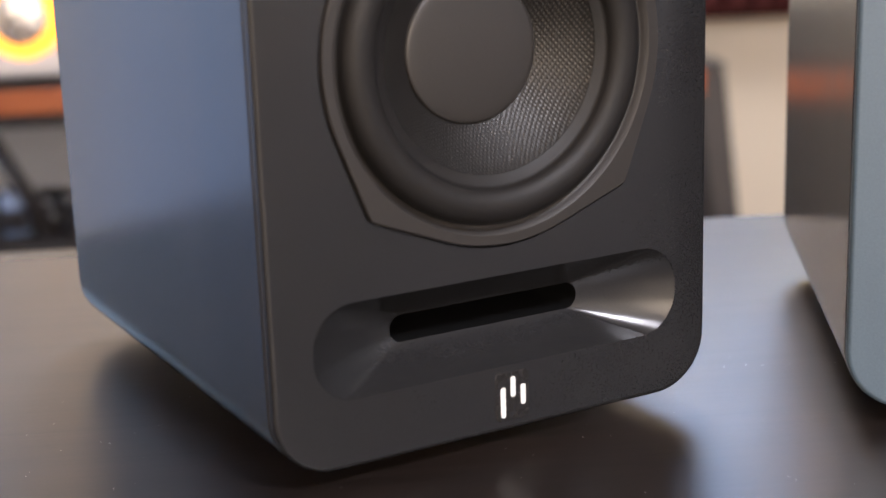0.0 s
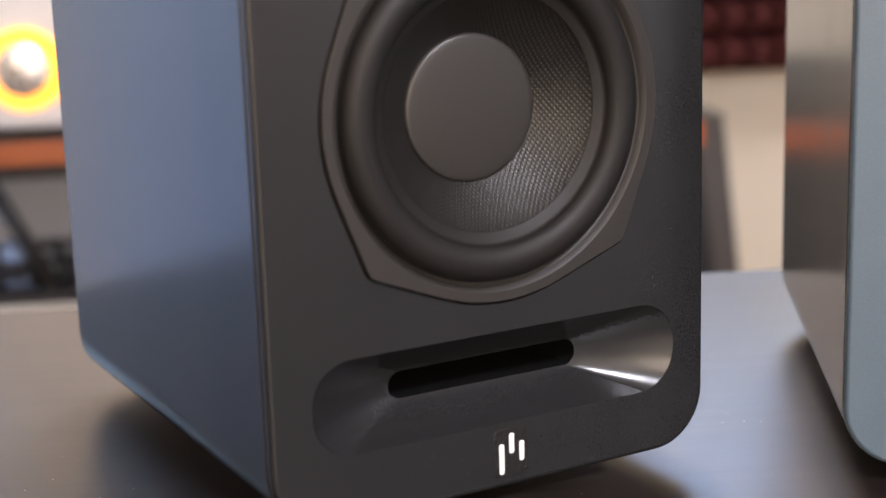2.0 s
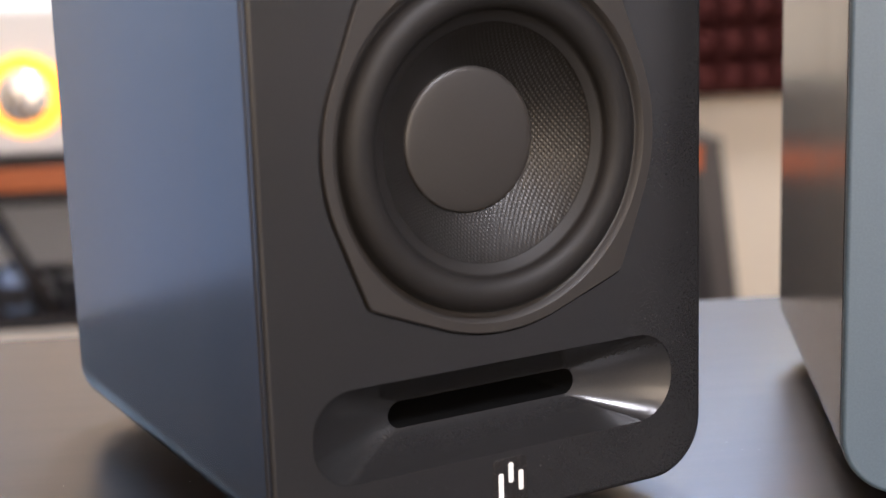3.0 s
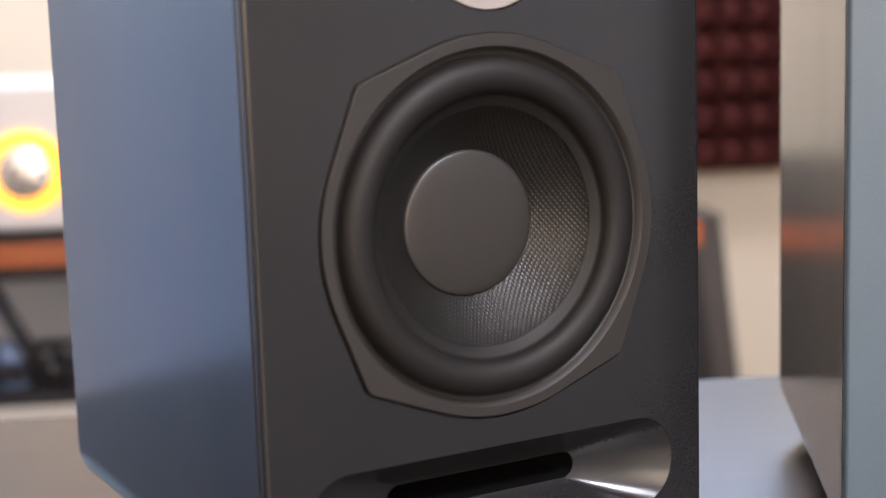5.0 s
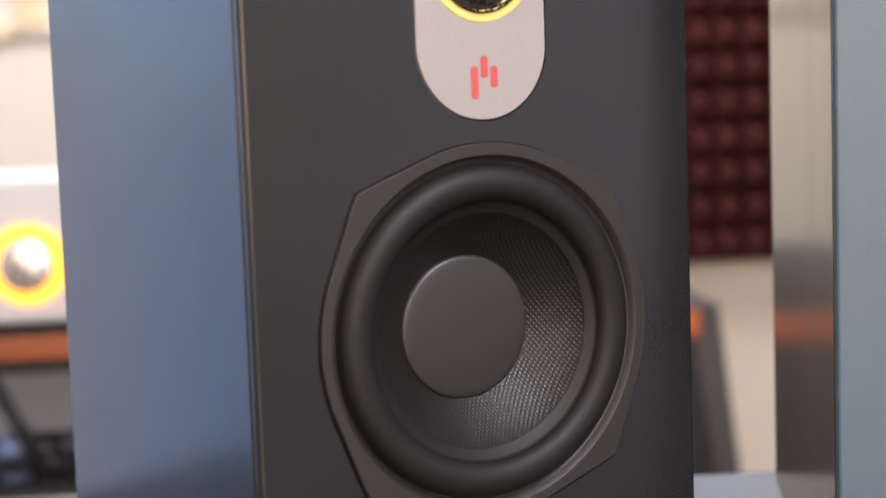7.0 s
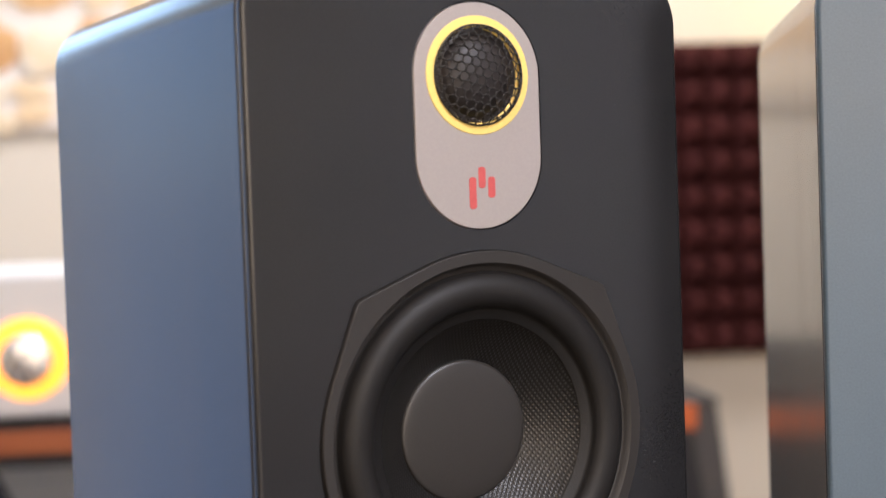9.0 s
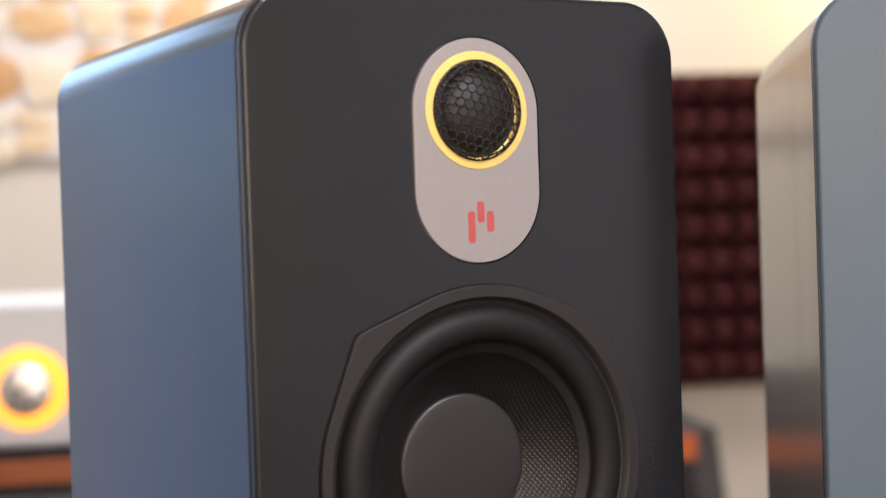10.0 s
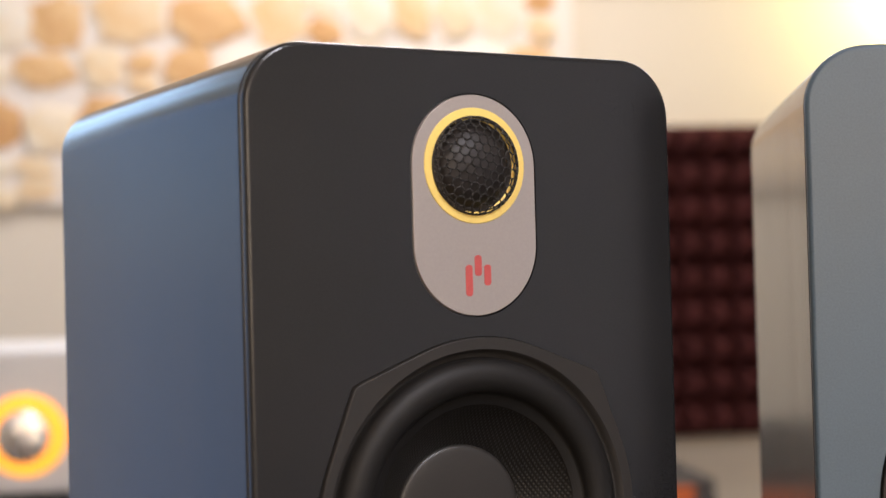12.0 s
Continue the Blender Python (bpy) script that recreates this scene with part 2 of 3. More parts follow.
def lathe(profile, cx, cz, n=96, close_last=False, bm=None):
    """profile: (radius, y) from outside inwards."""
    bm = bm or bmesh.new()
    rings = [loop_verts(bm, circle(cx, cz, r, n), y) for r, y in profile if r > 1e-6]
    for a, b in zip(rings, rings[1:]):
        bridge(bm, a, b)
    if profile[-1][0] <= 1e-6:
        tip = bm.verts.new((cx, profile[-1][1], cz))
        last = rings[-1]
        for i in range(n):
            bm.faces.new((last[i], last[(i + 1) % n], tip)).smooth = True
    elif close_last:
        bm.faces.new(rings[-1])
    return bm


def plate(pts, y_back, y_front, edge=0.0006):
    """A flat plate with softly broken front edge, facing -y."""
    cx, cz = sum(p[0] for p in pts) / len(pts), sum(p[1] for p in pts) / len(pts)
    bm = bmesh.new()
    ins = []
    n = len(pts)
    for i in range(n):
        a, b = Vector(pts[i - 1]), Vector(pts[(i + 1) % n])
        t = (b - a).normalized()
        ins.append((pts[i][0] - t.y * edge, pts[i][1] + t.x * edge))
    l0 = loop_verts(bm, pts, y_back)
    l1 = loop_verts(bm, pts, y_front + edge)
    l2 = loop_verts(bm, ins, y_front)
    bridge(bm, l0, l1)
    bridge(bm, l1, l2)
    bm.faces.new(l2)
    return bm


def tube(path, r, n=8, bm=None, closed=False):
    bm = bm or bmesh.new()
    rings = []
    for i, p in enumerate(path):
        a, b = Vector(path[max(i - 1, 0)]), Vector(path[min(i + 1, len(path) - 1)])
        d = (b - a).normalized()
        u = d.orthogonal().normalized()
        if rings:
            u = (u0 - d * u0.dot(d)).normalized()
        u0, w = u, d.cross(u)
        rings.append([bm.verts.new(Vector(p) + r * (math.cos(2 * math.pi * k / n) * u + math.sin(2 * math.pi * k / n) * w)) for k in range(n)])
    for a, b in zip(rings, rings[1:]):
        bridge(bm, a, b)
    bm.faces.new(rings[0])
    bm.faces.new(rings[-1])
    return bm


# ---- setting ----
def slab(name, x0, x1, y0, y1, z0, z1, mat, label, category):
    ob = part(name, box(x0, x1, y0, y1, z0, z1), mat)
    return tagged(ob, label, category, kind="structure")


slab("floor", WEST, EAST, SOUTH, NORTH, FLOOR - 0.1, FLOOR, M_FLOOR, "oak plank floor of the listening room", "floor")
slab("ceiling", WEST, EAST, SOUTH, NORTH, CEIL, CEIL + 0.1, M_CEIL, "plain white painted ceiling", "ceiling")
slab("wall_east", EAST, EAST + 0.12, SOUTH, NORTH, FLOOR, CEIL, M_EAST, "pale grey wall out of view, toned to light the baffle", "wall")


def wall_with_window(name, number, m, length, u0, u1, z0, z1, label):
    """A wall along its own x, from 0 to length and 0.12 thick towards +y, with one window opening."""
    bm = bmesh.new()
    for a, b, c, d in ((0, u0, FLOOR, CEIL), (u1, length, FLOOR, CEIL), (u0, u1, FLOOR, z0), (u0, u1, z1, CEIL)):
        box(a, b, 0, 0.12, c, d, bm=bm)
    tagged(part(name, bm, M_WALL, at=m), label, "wall", kind="structure")
    w = thing(number, "white framed window out of view, lit by an area panel", "window", m, kind="structure")
    for a, b, c, d in ((u0, u0 + 0.05, z0, z1), (u1 - 0.05, u1, z0, z1), (u0 + 0.05, u1 - 0.05, z0, z0 + 0.05), (u0 + 0.05, u1 - 0.05, z1 - 0.05, z1), ((u0 + u1) / 2 - 0.02, (u0 + u1) / 2 + 0.02, z0 + 0.05, z1 - 0.05)):
        part("window_frame", box(a, b, 0.012, 0.026, c, d, 0.003), M_FRAME, w)
    part("window_sill", box(u0 - 0.03, u1 + 0.03, -0.03, 0.01, z0 - 0.025, z0 - 0.001, 0.004), M_FRAME, w)


wall_with_window("wall_north", "window_1", pose(-0.86, NORTH, 0), EAST + 0.86, 1.36, 2.40, 0.88, 1.62, "cream painted wall behind the desk")
wall_with_window("wall_north_2", "window_4", pose(WEST, NORTH, 0), -0.86 - WEST, 0.22, 1.08, 0.50, 1.52, "cream painted wall beside the stone veneer")
# window_2 is added to house the amber fill behind the camera
wall_with_window("wall_south", "window_2", pose(EAST, SOUTH, 0, 0, 0, 180), EAST - WEST, 2.25, 3.55, 0.05, 1.25, "cream painted wall out of view, with an added broad window")
wall_with_window("wall_west", "window_3", pose(WEST, SOUTH, 0, 0, 0, 90), NORTH - SOUTH, 2.55, 4.91, -0.73, 1.07, "cream painted wall with a window")


# ---- desk ----
desk = thing("desk", "dark espresso wood desk with a satin top", "desk")
part("desktop", box(-1.05, 1.15, -0.95, 0.346, DESK - 0.032, DESK, 0.002), M_DESK, desk)
for x in (-1.0, 1.04):
    for y in (-0.90, 0.20):
        part("leg", box(x, x + 0.06, y, y + 0.06, FLOOR, DESK - 0.032, 0.003), M_DESK, desk)
part("apron", box(-0.94, 1.04, 0.215, 0.235, -0.11, DESK - 0.032, 0.002), M_DESK, desk)


# ---- loudspeaker ----
XL, XR, H, D = -0.0935, 0.0940, 0.3203, 0.2345
SEAM = 0.0042
WZ, TZ, BZ = 0.1415, 0.2764, 0.2464
CORNER = 0.023


def flange_outline(r, ear, n=14):
    """A circle with four ears at 45 degrees, joined by tangents."""
    half = math.degrees(math.acos(r / ear))
    pts = []
    for q in range(4):
        mid = 45 + 90 * q
        for i in range(n + 1):
            a = radians(mid - 90 + half + (90 - 2 * half) * i / n)
            pts.append((r * math.cos(a), WZ + r * math.sin(a)))
        for k in (-2.2, 0, 2.2):
            a = radians(mid + k)
            e = ear * (0.998 if k == 0 else 0.986)
            pts.append((e * math.cos(a), WZ + e * math.sin(a)))
    return pts


def fill_with_holes(bm, outer, holes, y):
    from mathutils.geometry import tessellate_polygon
    loops = [loop_verts(bm, outer, y)] + [loop_verts(bm, h, y) for h in holes]
    flat = [v for l in loops for v in l]
    tris = tessellate_polygon([[Vector((v.co.x, v.co.z, 0)) for v in l] for l in loops])
    for t in tris:
        if len(set(t)) == 3:
            try:
                bm.faces.new([flat[i] for i in t])
            except ValueError:
                pass
    return loops


def bars(cx, cz, width, tall, y, mat, parent, pitch):
    """Three upright rounded strips, the emblem's plain shapes."""
    for i, (lo, hi) in enumerate(((-0.50, 0.28), (0.0, 0.52), (-0.24, 0.28))):
        x = cx + (i - 1) * pitch
        part("emblem_bar", plate(rounded_rect(x - width / 2, x + width / 2, cz + lo * tall, cz + hi * tall, width * 0.42, 5), y + 0.0004, y, 0.0001), mat, parent)


def hex_grille(r, rim_y, rise, pitch, wire):
    """Wires along the edges of a honeycomb, laid over a dome."""
    bm = bmesh.new()
    s = pitch / math.sqrt(3)

    def on_dome(x, z):
        k = min(1.0, (x * x + z * z) / (r * r))
        return Vector((x, rim_y - rise * math.sqrt(max(0.0, 1 - k * 0.97)), TZ + z))
    seen = set()
    ct, st = math.cos(radians(-14)), math.sin(radians(-14))
    n = int(r / pitch) + 2
    for i in range(-n, n + 1):
        for j in range(-n, n + 1):
            cx, cz = pitch * (i + 0.5 * (j % 2)), pitch * math.sqrt(3) / 2 * j
            if math.hypot(cx, cz) > r + 0.2 * pitch:
                continue
            cor = [(cx + s * math.cos(radians(30 + 60 * k)), cz + s * math.sin(radians(30 + 60 * k))) for k in range(6)]
            cor = [(p * ct - q * st, p * st + q * ct) for p, q in cor]
            for k in range(6):
                a, b = cor[k], cor[(k + 1) % 6]
                key = tuple(sorted(((round(a[0] * 2e5), round(a[1] * 2e5)), (round(b[0] * 2e5), round(b[1] * 2e5)))))
                if key in seen:
                    continue
                seen.add(key)
                ends = []
                for p in (a, b):
                    d = math.hypot(*p)
                    ends.append(p if d <= r else (p[0] * r / d, p[1] * r / d))
                if math.dist(*ends) < 0.2 * s:
                    continue
                tube([on_dome(*ends[0]), on_dome(*ends[1])], wire, 5, bm)
    return bm


def loudspeaker(m, label, baffle_mat, baffle_label):
    sp = thing("bookshelf_speaker", label, "speaker", m, group="pair of bookshelf speakers")

    # cabinet: rounded shell behind the seam, its front edge just broken
    bm = bmesh.new()
    rings = []
    for inset, y in ((0.0009, SEAM + 0.0011), (0.0003, SEAM + 0.0013), (0.0, SEAM + 0.0020), (0.0, D - 0.004), (0.0012, D - 0.0012), (0.004, D)):
        rings.append(loop_verts(bm, rounded_rect(XL + inset, XR - inset, inset, H - inset, CORNER - inset, 12), y))
    for a, b in zip(rings, rings[1:]):
        bridge(bm, a, b)
    bm.faces.new(rings[-1])
    weighted(part("cabinet", bm, M_CAB, sp, "satin black cabinet with rounded long edges"))
    bm = bmesh.new()
    rings = [loop_verts(bm, rounded_rect(XL + i, XR - i, i, H - i, CORNER - i, 12), y) for i, y in ((0.0010, SEAM - 0.001), (0.0010, SEAM + 0.002))]
    bridge(bm, *rings)
    part("gasket", bm, M_SEAM, sp, "thin black joint behind the baffle")

    # baffle: flat front, narrow rounded rim, scooped port mouth and driver openings
    PX0, PX1, PZ0, PZ1 = -0.0775, 0.0788, 0.0256, 0.0608
    bm = bmesh.new()
    rim = []
    for k in range(7):
        a = radians(90 * (6 - k) / 6)
        y = 0.0021 * (1 - math.sin(radians(90) - a))
        i = 0.0021 * (1 - math.sin(a))
        rim.append(loop_verts(bm, rounded_rect(XL + i, XR - i, i, H - i, CORNER - i, 12), y))
    back = loop_verts(bm, rounded_rect(XL, XR, 0, H, CORNER, 12), SEAM - 0.0010)
    bridge(bm, back, rim[0])
    for a, b in zip(rim, rim[1:]):
        bridge(bm, a, b)
    port = rounded_rect(PX0, PX1, PZ0, PZ1, 0.0160, 10)
    tw = rounded_rect(-0.0277, 0.0277, BZ - 0.0277, TZ + 0.0277, 0.0276, 16)
    wf = flange_outline(0.0700, 0.0764)
    outer = [(v.co.x, v.co.z) for v in rim[-1]]
    fill_with_holes(bm, outer, [port, tw, wf], 0.0)
    for pts in (tw, wf):
        bridge(bm, loop_verts(bm, pts, 0.0), loop_verts(bm, pts, 0.004))
        fill_with_holes(bm, pts, [circle(0, TZ, 0.019, 64)] if pts is tw else [circle(0, WZ, 0.058, 96)], 0.004)
    bmesh.ops.remove_doubles(bm, verts=bm.verts, dist=0.00001)
    weighted(part("baffle", bm, baffle_mat, sp, baffle_label))

    # port scoop: a softly broken lip, steep below it and flatter towards the slot
    bm = bmesh.new()
    slot = (-0.0395, 0.0430, 0.0372, 0.0476, 0.0050)
    mouth = (PX0, PX1, PZ0, PZ1, 0.0165)
    rings = []
    for k in range(15):
        t = k / 14
        e = 0.15 * t * t + 0.85 * t
        v = [a + (b - a) * e for a, b in zip(mouth, slot)]
        rings.append(loop_verts(bm, rounded_rect(*v, 14), 0.0165 * (1 - (1 - t) ** 1.15)))
    for a, b in zip(rings, rings[1:]):
        bridge(bm, a, b)
    part("port_mouth", bm, baffle_mat, sp, "scooped slot port mouth")
    bm = bmesh.new()
    a = loop_verts(bm, rounded_rect(*slot, 14), 0.0165)
    b = loop_verts(bm, rounded_rect(*slot, 14), 0.14)
    bridge(bm, a, b)
    bm.faces.new(b)
    part("port_tube", bm, M_PORT, sp, "dark slot of the reflex port")

    # woofer
    bm = bmesh.new()
    out = [(x + 0.0004, z + 0.0003) for x, z in flange_outline(0.0694, 0.0758)]
    ins = [(x + 0.0004, z + 0.0003) for x, z in flange_outline(0.0690, 0.0753)]
    l0, l1, l2 = loop_verts(bm, out, 0.0038), loop_verts(bm, out, -0.0007), loop_verts(bm, ins, -0.0012)
    bridge(bm, l0, l1)
    bridge(bm, l1, l2)
    fill_with_holes(bm, ins, [circle(0, WZ, 0.0652, 96)], -0.0012)
    r0 = loop_verts(bm, circle(0, WZ, 0.0652, 96), -0.0012)
    r1 = loop_verts(bm, circle(0, WZ, 0.0645), 0.0022)
    r2 = loop_verts(bm, circle(0, WZ, 0.0630), 0.0030)
    r3 = loop_verts(bm, circle(0, WZ, 0.0580), 0.0034)
    for a, b in ((r0, r1), (r1, r2), (r2, r3)):
        bridge(bm, a, b)
    bmesh.ops.remove_doubles(bm, verts=bm.verts, dist=0.00001)
    part("woofer_frame", bm, M_FLANGE, sp, "matt black flange with four corner ears")
    prof = [(0.0640, 0.0040), (0.0622, 0.0036)]
    for k in range(15):
        a = math.pi * k / 14
        prof.append((0.0549 + 0.0067 * math.cos(a), 0.0016 - 0.0056 * math.sin(a)))
    prof += [(0.0472, 0.0024), (0.0440, 0.0030), (0.0436, 0.0036)]
    part("surround", lathe(prof, 0, WZ, 112), M_RUBBER, sp, "rolled black rubber surround")
    prof = [(0.0442, 0.0034)] + [(0.0442 - (0.0442 - 0.0264) * k / 10, 0.0034 + 0.0166 * (k / 10) ** 0.9) for k in range(1, 11)]
    cone = part("cone", lathe(prof, 0, WZ, 112), M_WEAVE, sp, "dark woven fibre cone")
    prof = [(0.0274, 0.0200), (0.0272, 0.0186)] + [(0.0268 * math.cos(radians(90 * k / 12)), 0.0184 - 0.0018 * math.sin(radians(90 * k / 12))) for k in range(1, 12)] + [(0.0, 0.0166)]
    part("dust_cap", lathe(prof, 0, WZ, 80), M_CAP, sp, "smooth dark grey dust cap")

    # tweeter
    tp = rounded_rect(-0.0271, 0.0271, BZ - 0.0271, TZ + 0.0271, 0.0270, 24)
    bm = bmesh.new()
    l0 = loop_verts(bm, tp, 0.0038)
    l1 = loop_verts(bm, tp, 0.0001)
    l2 = loop_verts(bm, rounded_rect(-0.0268, 0.0268, BZ - 0.0268, TZ + 0.0268, 0.0267, 24), -0.0003)
    bridge(bm, l0, l1)
    bridge(bm, l1, l2)
    fill_with_holes(bm, [(v.co.x, v.co.z) for v in l2], [circle(0, TZ, 0.0220, 96)], -0.0003)
    bridge(bm, loop_verts(bm, circle(0, TZ, 0.0220), -0.0003), loop_verts(bm, circle(0, TZ, 0.0220), 0.0030))
    bmesh.ops.remove_doubles(bm, verts=bm.verts, dist=0.00001)
    tweeter = part("tweeter_plate", bm, M_PLATE, sp, "brushed grey pill-shaped tweeter plate")
    weighted(part("trim_ring", lathe([(0.0221, 0.0020), (0.0221, -0.0005), (0.0219, -0.0007), (0.0190, -0.0007), (0.0186, -0.0002), (0.0184, 0.0009), (0.0176, 0.0012)], 0, TZ, 96), M_GOLD, tweeter, "bright gold trim ring"))
    part("dome", lathe([(0.0180, 0.0016), (0.0160, 0.0022)] + [(0.0152 * math.cos(radians(9 * k)), 0.0022 - 0.0070 * math.sin(radians(9 * k))) for k in range(1, 10)] + [(0, -0.0048)], 0, TZ, 64), M_DOME, tweeter, "dark tweeter dome")
    grille = hex_grille(0.0186, -0.0004, 0.0074, 0.0036, 0.00033)
    for k in range(2):
        r = 0.0187 - 0.0013 * k
        pts = [(r * math.cos(2 * math.pi * i / 72), -0.0008 - 0.0018 * k, TZ + r * math.sin(2 * math.pi * i / 72)) for i in range(73)]
        tube(pts, 0.00034, 6, grille)
    part("grille", grille, M_MESH, tweeter, "black honeycomb wire grille", smooth=True)
    bars(0.0004, 0.2344, 0.0031, 0.0153, -0.0005, M_RED, tweeter, 0.0041)

    for fx in (XL + 0.034, XR - 0.034):
        for fy in (0.04, D - 0.035):
            part("foot", lathe([(0.010, 0.0), (0.010, -0.0055), (0.0085, -0.007), (0.0, -0.007)], 0, 0, 24), M_RUBBER, sp, "round rubber foot", at=pose(fx, fy, 0.0, -90, 0, 0))

    # lower badge
    badge = part("badge", plate(rounded_rect(-0.0049, 0.0101, 0.0039, 0.0232, 0.0022, 6), 0.0002, -0.0003, 0.0003), M_BADGE, sp, "small black badge with white strips")
    bars(0.0028, 0.0131, 0.0022, 0.0154, -0.0005, M_WHITE, badge, 0.0044)
    return sp


loudspeaker(pose(0, 0, 0, 0, 0, 23.3), "satin black bookshelf speaker with gold-ringed tweeter on the desk", M_BAF, "satin black front baffle with rounded edges")
loudspeaker(pose(0.2212, -0.0236, 0, 0, 0, -13.0), "black bookshelf speaker turned inward, cool light painted into its front", M_COOLBAF, "satin front baffle, reflected blue-grey light put into its colour")


# ---- behind the desk: rack with the amplifier ----
rack = thing("equipment_rack", "low rack with a cherry wood shelf and black cross braces", "rack", pose(-0.62, 1.58, FLOOR))
RT = -0.066 - FLOOR
part("shelf", box(-0.42, 0.42, 0.0, 0.42, RT - 0.042, RT - 0.008, 0.004), M_BOARD, rack, "reddish cherry wood shelf")
part("top_mat", box(-0.42, 0.42, 0.004, 0.42, RT - 0.007, RT, 0.002), M_STEEL, rack, "thin black mat")
part("under_frame", box(-0.41, 0.41, 0.01, 0.41, RT - 0.062, RT - 0.0425, 0.003), M_STEEL, rack, "black steel frame")
for x in (-0.40, 0.36):
    for y in (0.02, 0.36):
        part("post", box(x, x + 0.04, y, y + 0.04, 0.0, RT - 0.0625, 0.003), M_STEEL, rack)
for x0, x1 in ((0.125, 0.205), (0.325, 0.225), (-0.26, -0.17), (-0.04, -0.14)):
    part("brace", tube([(x0, 0.03, RT - 0.064), (x1, 0.03, RT - 0.222)], 0.012, 8), M_STEEL, rack)
# added panel standing in for the shaded wall behind the braces
part("shade_panel", box(-0.36, 0.36, 0.385, 0.40, RT - 0.224, RT - 0.063, 0.002), M_AMP, rack, "pale grey panel added for the shaded wall behind")
part("lower_shelf", box(-0.40, 0.40, 0.02, 0.40, RT - 0.245, RT - 0.225, 0.003), M_STEEL, rack, "black lower shelf")

amp = thing("amplifier", "white amplifier with a glowing amber volume knob on the rack", "amplifier", pose(-0.57, 1.60, -0.066))
part("body", box(-0.30, 0.30, 0.0, 0.32, 0.006, 0.214, 0.012, 3), M_AMP, amp, "silver white casing")
for x in (-0.26, 0.26):
    for y in (0.03, 0.28):
        part("foot", lathe([(0.016, 0), (0.016, -0.008), (0.0, -0.008)], 0, 0, 20), M_STEEL, amp, at=pose(x, y, -0.0015, -90, 0, 0))
KX, KZ = 0.142, 0.091
part("light_ring", lathe([(0.057, 0.001), (0.057, -0.004), (0.054, -0.006), (0.040, -0.006), (0.037, -0.003), (0.037, 0.001)], KX, KZ, 64), M_GLOW, amp, "glowing amber ring")
knob = part("volume_knob", lathe([(0.037, 0.0), (0.037, -0.022), (0.034, -0.0260), (0.0335, -0.0262), (0.0, -0.0262)], KX, KZ, 64), M_KNOB, amp, "spun aluminium volume knob")


def cable(pts, r, label):
    return tagged(part("cable", tube(pts, r, 8), M_CABLE, smooth=True), label, "cable", group="cables on the rack")


LZ = FLOOR + RT - 0.225
random.seed(5)
for k in range(7):
    x, y, pts = -0.62 + 0.05 * k, 1.66, []
    for i in range(26):
        a = i * 0.55 + k
        pts.append((x + 0.05 * math.cos(a) + 0.006 * i - 0.05, y + 0.035 * math.sin(a * 0.9), LZ + 0.007 + 0.0025 * (i % 9) + 0.012 * k * abs(math.sin(0.3 * i + k)) * 0.5))
    cable(pts, 0.005, "loosely coiled black cable on the rack's lower shelf")
for x, w, h, mat, lab, nm in ((-0.468, 0.040, 0.062, M_BLUE, "small pale blue plastic adapter among the cables", "power_adapter"), (-0.425, 0.024, 0.040, M_FRAME, "small white plastic plug among the cables", "power_plug"), (-0.360, 0.08, 0.05, M_GREY, "small grey equipment box among the cables", "junction_box")):
    ob = thing(nm, lab, "adapter", pose(x, 1.635, LZ, 0, 0, 12))
    part("case", box(-w / 2, w / 2, 0, 0.06, 0, h, 0.006, 3), mat, ob)
    part("socket", box(-w / 4, w / 4, -0.004, 0.001, h * 0.25, h * 0.6, 0.001), M_STEEL, ob)


# ---- far wall ----
cab = thing("tapered_cabinet", "charcoal tapered cabinet with an orange top against the wall", "cabinet", pose(0.475, 2.20, FLOOR))
CH = -0.165 - FLOOR
bm = bmesh.new()
lo = [bm.verts.new(p) for p in ((-0.335, 0.0, 0), (0.335, 0.0, 0), (0.335, 0.32, 0), (-0.335, 0.32, 0))]
hi = [bm.verts.new(p) for p in ((-0.27, 0.0, CH - 0.012), (0.27, 0.0, CH - 0.012), (0.27, 0.28, CH - 0.012), (-0.27, 0.28, CH - 0.012))]
bridge(bm, lo, hi, False)
bm.faces.new(lo)
bm.faces.new(hi)
bmesh.ops.bevel(bm, geom=list(bm.edges), offset=0.006, segments=2, affect="EDGES")
part("body", bm, M_BOX, cab, "charcoal laminate body")
part("lid", box(-0.272, 0.272, -0.002, 0.282, CH - 0.012, CH, 0.004), M_BOX, cab, "charcoal lid")
bm = bmesh.new()
vs = [bm.verts.new((x, y, z)) for y in (-0.004, 0.0005) for x, z in ((-0.29, 0.03), (0.29, 0.03), (0.218, CH - 0.062), (-0.23, CH - 0.062))]
for q in ((0, 1, 2, 3), (7, 6, 5, 4), (0, 4, 5, 1), (1, 5, 6, 2), (2, 6, 7, 3), (3, 7, 4, 0)):
    bm.faces.new([vs[i] for i in q])
part("front_panel", bm, M_STEEL, cab, "black front panel")
part("orange_band", box(-0.25, 0.228, -0.006, 0.0005, CH - 0.058, CH - 0.010, 0.002), M_ORANGE, cab, "orange band at the top")

case = thing("equipment_case", "low black equipment case on the tapered cabinet", "case", pose(0.43, 2.23, -0.165))
part("body", box(-0.20, 0.20, 0.0, 0.20, 0.004, 0.098, 0.006), M_STEEL, case, "black steel body")
part("front_panel", box(-0.19, 0.19, -0.004, 0.0005, 0.012, 0.090, 0.002), M_BOX, case, "charcoal front panel")
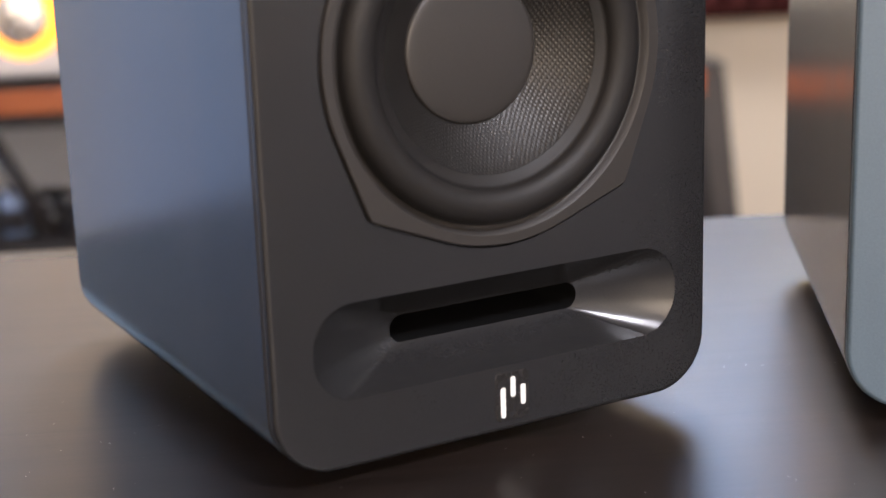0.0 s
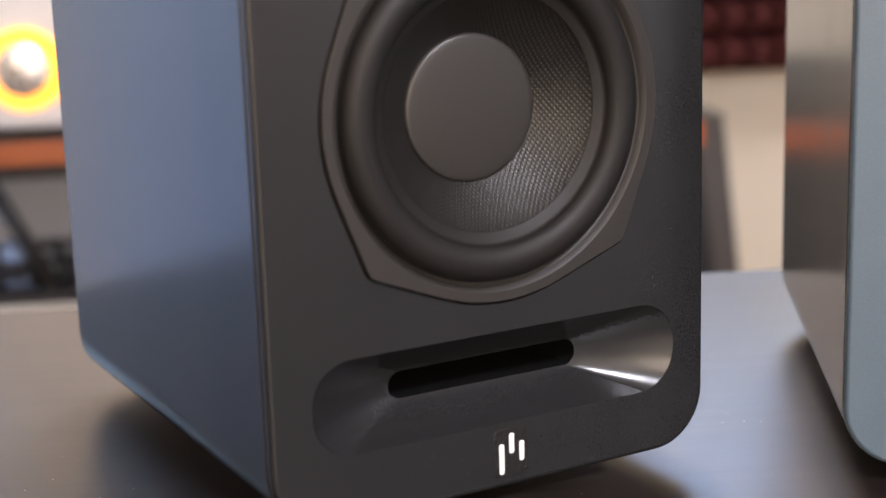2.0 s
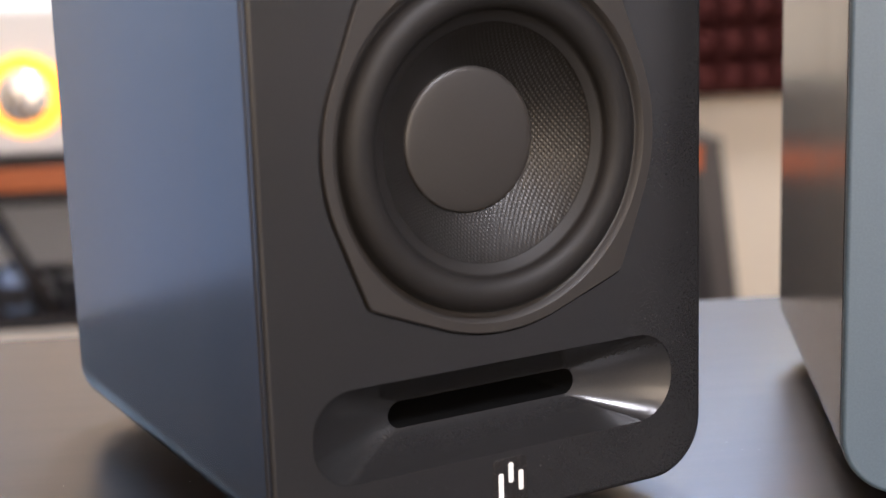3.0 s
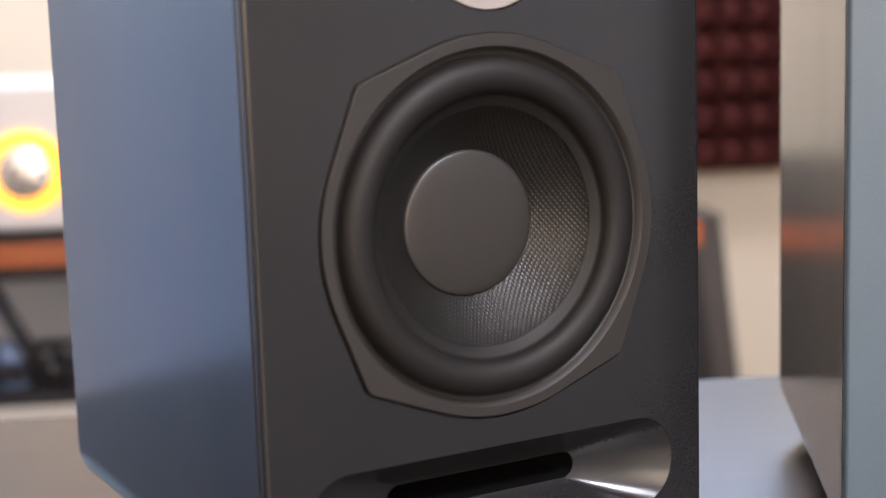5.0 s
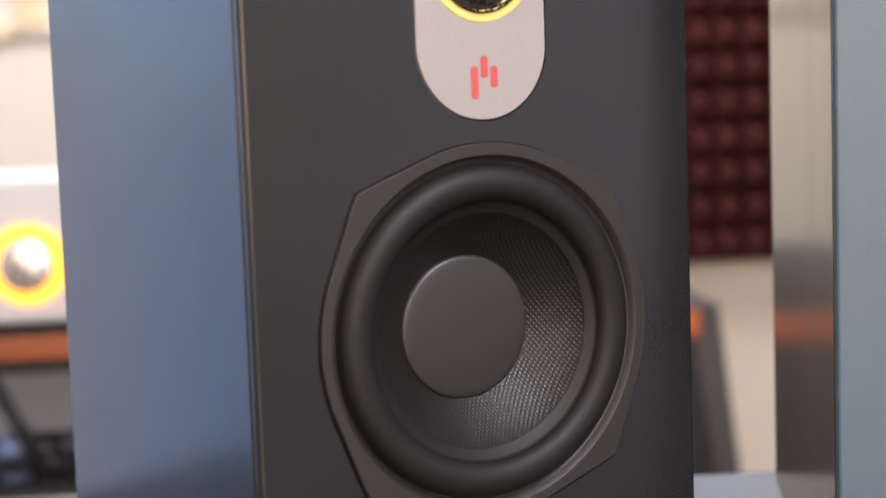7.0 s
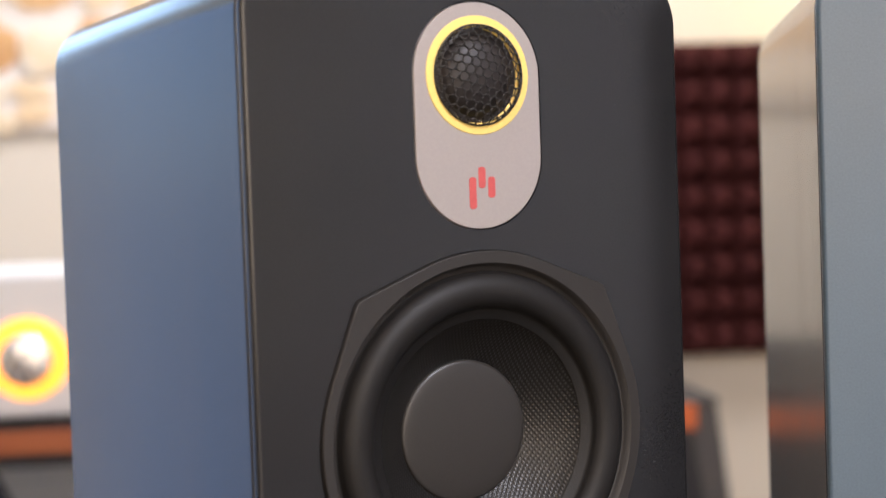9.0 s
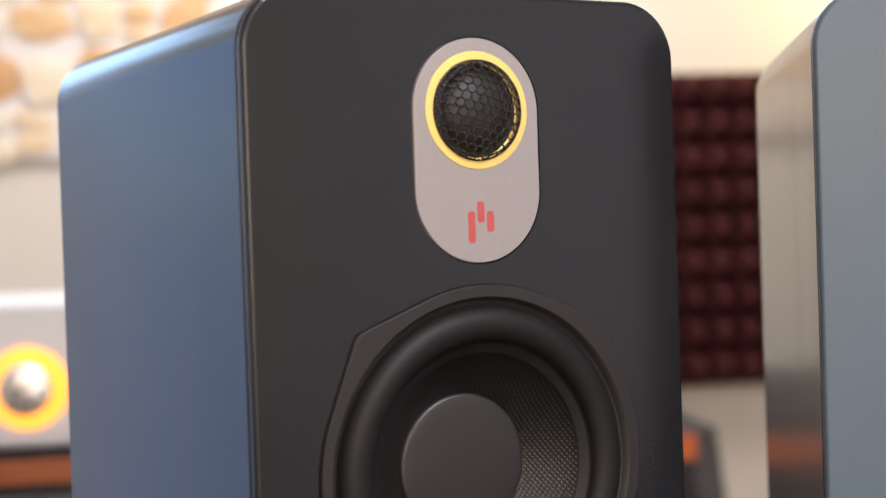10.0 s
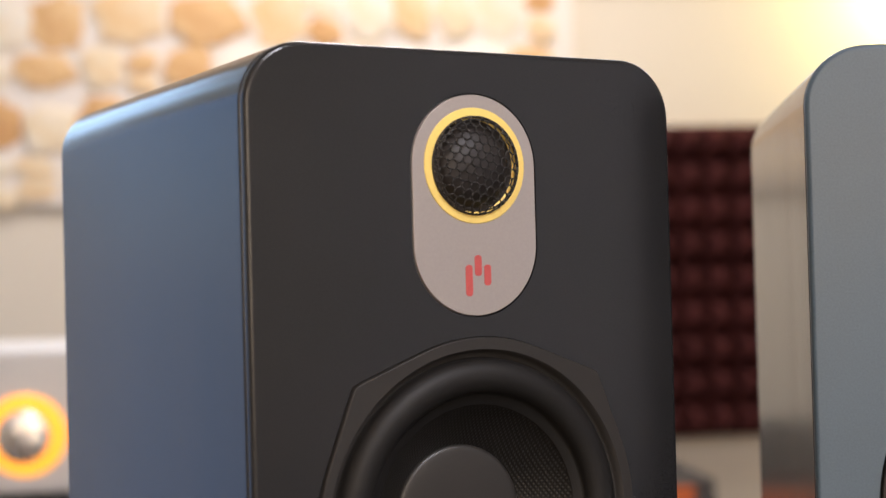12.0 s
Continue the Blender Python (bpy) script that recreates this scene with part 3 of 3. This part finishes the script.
for x in (-0.17, 0.17):
    for y in (0.03, 0.17):
        part("foot", lathe([(0.012, 0), (0.012, -0.0055), (0.0, -0.0055)], 0, 0, 16), M_RUBBER, case, at=pose(x, y, 0.0055, -90, 0, 0))

foam = thing("acoustic_panel", "dark red pyramid foam panel on the cream wall", "acoustic panel", pose(0.66, 2.598, -0.122))
PW, PH, TX, TZN = 0.0585, 0.0735, 4, 3
for ti in range(3):
    for tj in range(3):
        bm = bmesh.new()
        for i in range(TX):
            for j in range(TZN):
                x, z = i * PW, j * PH
                b = [bm.verts.new(p) for p in ((x, -0.05, z), (x + PW, -0.05, z), (x + PW, -0.05, z + PH), (x, -0.05, z + PH))]
                g = 0.34
                t = [bm.verts.new(p) for p in ((x + PW * g, -0.098, z + PH * g), (x + PW * (1 - g), -0.098, z + PH * g), (x + PW * (1 - g), -0.098, z + PH * (1 - g)), (x + PW * g, -0.098, z + PH * (1 - g)))]
                bridge(bm, b, t, False)
                bm.faces.new(t)
        box(0.0006, TX * PW - 0.0006, -0.0498, 0.0, 0.0006, TZN * PH - 0.0006, bm=bm)
        part("foam_tile", bm, M_FOAM, foam, at=pose(ti * TX * PW, 0, tj * TZN * PH))

lamp = thing("wall_lamp", "lit wall lamp with a warm glass shade", "lamp", pose(1.36, NORTH, 0.80))
part("mount", lathe([(0.05, 0.0), (0.05, -0.014), (0.03, -0.02), (0.0, -0.02)], 0, 0, 32), M_STEEL, lamp)
part("arm", tube([(0, -0.018, 0), (0, -0.08, -0.02), (0, -0.13, -0.06)], 0.007, 10), M_STEEL, lamp)
# added fixtures that hold the two ceiling fills, out of view
ceil_fill = thing("ceiling_lamp", "square white fixture added out of view for a ceiling fill", "lamp", pose(0.2, 1.7, CEIL), group="ceiling lamps")
part("frame", box(-0.28, 0.28, -0.28, 0.28, -0.05, 0.0, 0.006), M_FRAME, ceil_fill)
copy_thing(ceil_fill, pose(0.8, -1.5, CEIL))

# stone veneer on the far wall
veneer = thing("stone_veneer", "tan stone veneer with pale mortar on the far wall", "stone wall", kind="structure")
SX0, SX1, SZ0, SZ1 = -0.86, 0.575, 0.40, 1.50
part("mortar", box(SX0, SX1, NORTH - 0.020, NORTH - 0.001, SZ0, SZ1), M_MORTAR, veneer, "pale mortar bed")


def stone_mesh(seed):
    """A split stone of unit size with an uneven outline and a shallow, tilted face."""
    rng = random.Random(seed)
    pts = []
    for cx, cz in ((0.5, 0.5), (-0.5, 0.5), (-0.5, -0.5), (0.5, -0.5)):
        a0 = math.degrees(math.atan2(cz, cx))
        for k in (-26, -9, 9, 26):
            r = 0.60 * rng.uniform(0.74, 1.10)
            pts.append((r * math.cos(radians(a0 + k)), r * math.sin(radians(a0 + k))))
    bm = bmesh.new()
    lean = rng.uniform(-0.35, 0.35)
    l0 = loop_verts(bm, pts, 0.0)
    l1 = loop_verts(bm, [(x * 0.96, z * 0.96) for x, z in pts], lambda p: -0.75 + lean * p[0])
    l2 = loop_verts(bm, [(x * 0.80, z * 0.80) for x, z in pts], lambda p: -1.0 + lean * p[0] + rng.uniform(-0.08, 0.08))
    bridge(bm, l0, l1)
    bridge(bm, l1, l2)
    tip = bm.verts.new((0, -1.05, 0))
    for i in range(len(l2)):
        bm.faces.new((l2[i], l2[(i + 1) % len(l2)], tip)).smooth = True
    return mesh_of("stone", bm, M_STONE)


stones = [stone_mesh(s) for s in range(12)]
rng = random.Random(11)
z = SZ0
while z < SZ1 - 0.05:
    h = rng.uniform(0.075, 0.125)
    x = SX0 + rng.uniform(0, 0.06)
    while x < SX1 - 0.05:
        w = min(rng.uniform(0.055, 0.150), SX1 - x)
        # a narrow bay now and then holds two small stones, one on the other
        bays = ((0.25, 0.44), (0.76, 0.44)) if w < 0.085 and rng.random() < 0.5 else ((0.5, 0.90),)
        for mid, tall in bays:
            ob = new("stone", rng.choice(stones))
            ob.parent = veneer
            ob.matrix_basis = Matrix.LocRotScale((x + w / 2, NORTH - 0.019, z + h * mid + rng.uniform(-0.010, 0.010)), Euler((0, rng.uniform(-0.3, 0.3), 0)), (w * rng.uniform(0.94, 1.10), rng.uniform(0.006, 0.014), h * tall * rng.uniform(0.96, 1.14)))
        x += w + rng.uniform(0.004, 0.022)
    z += h + 0.010


# dust on the desk in front of the speakers
bm = bmesh.new()
rng = random.Random(3)
for k in range(260):
    x, y, r = rng.uniform(-0.28, 0.30), rng.uniform(-0.26, 0.10), rng.uniform(0.00008, 0.00022)
    turn = rng.uniform(0, 6.3)
    long = rng.uniform(1.0, 2.6)
    base = [Vector((x + r * long * math.cos(turn + a), y + r * math.sin(turn + a), DESK + 0.00005)) for a in (0, 1.57, 3.14, 4.71)]
    vs = [bm.verts.new(p) for p in base]
    tip = bm.verts.new((x, y, DESK + r))
    for i in range(4):
        bm.faces.new((vs[i], vs[(i + 1) % 4], tip))
tagged(part("desk_dust", bm, M_DUST), "fine pale dust specks on the dark desktop", "dust", kind="stuff")
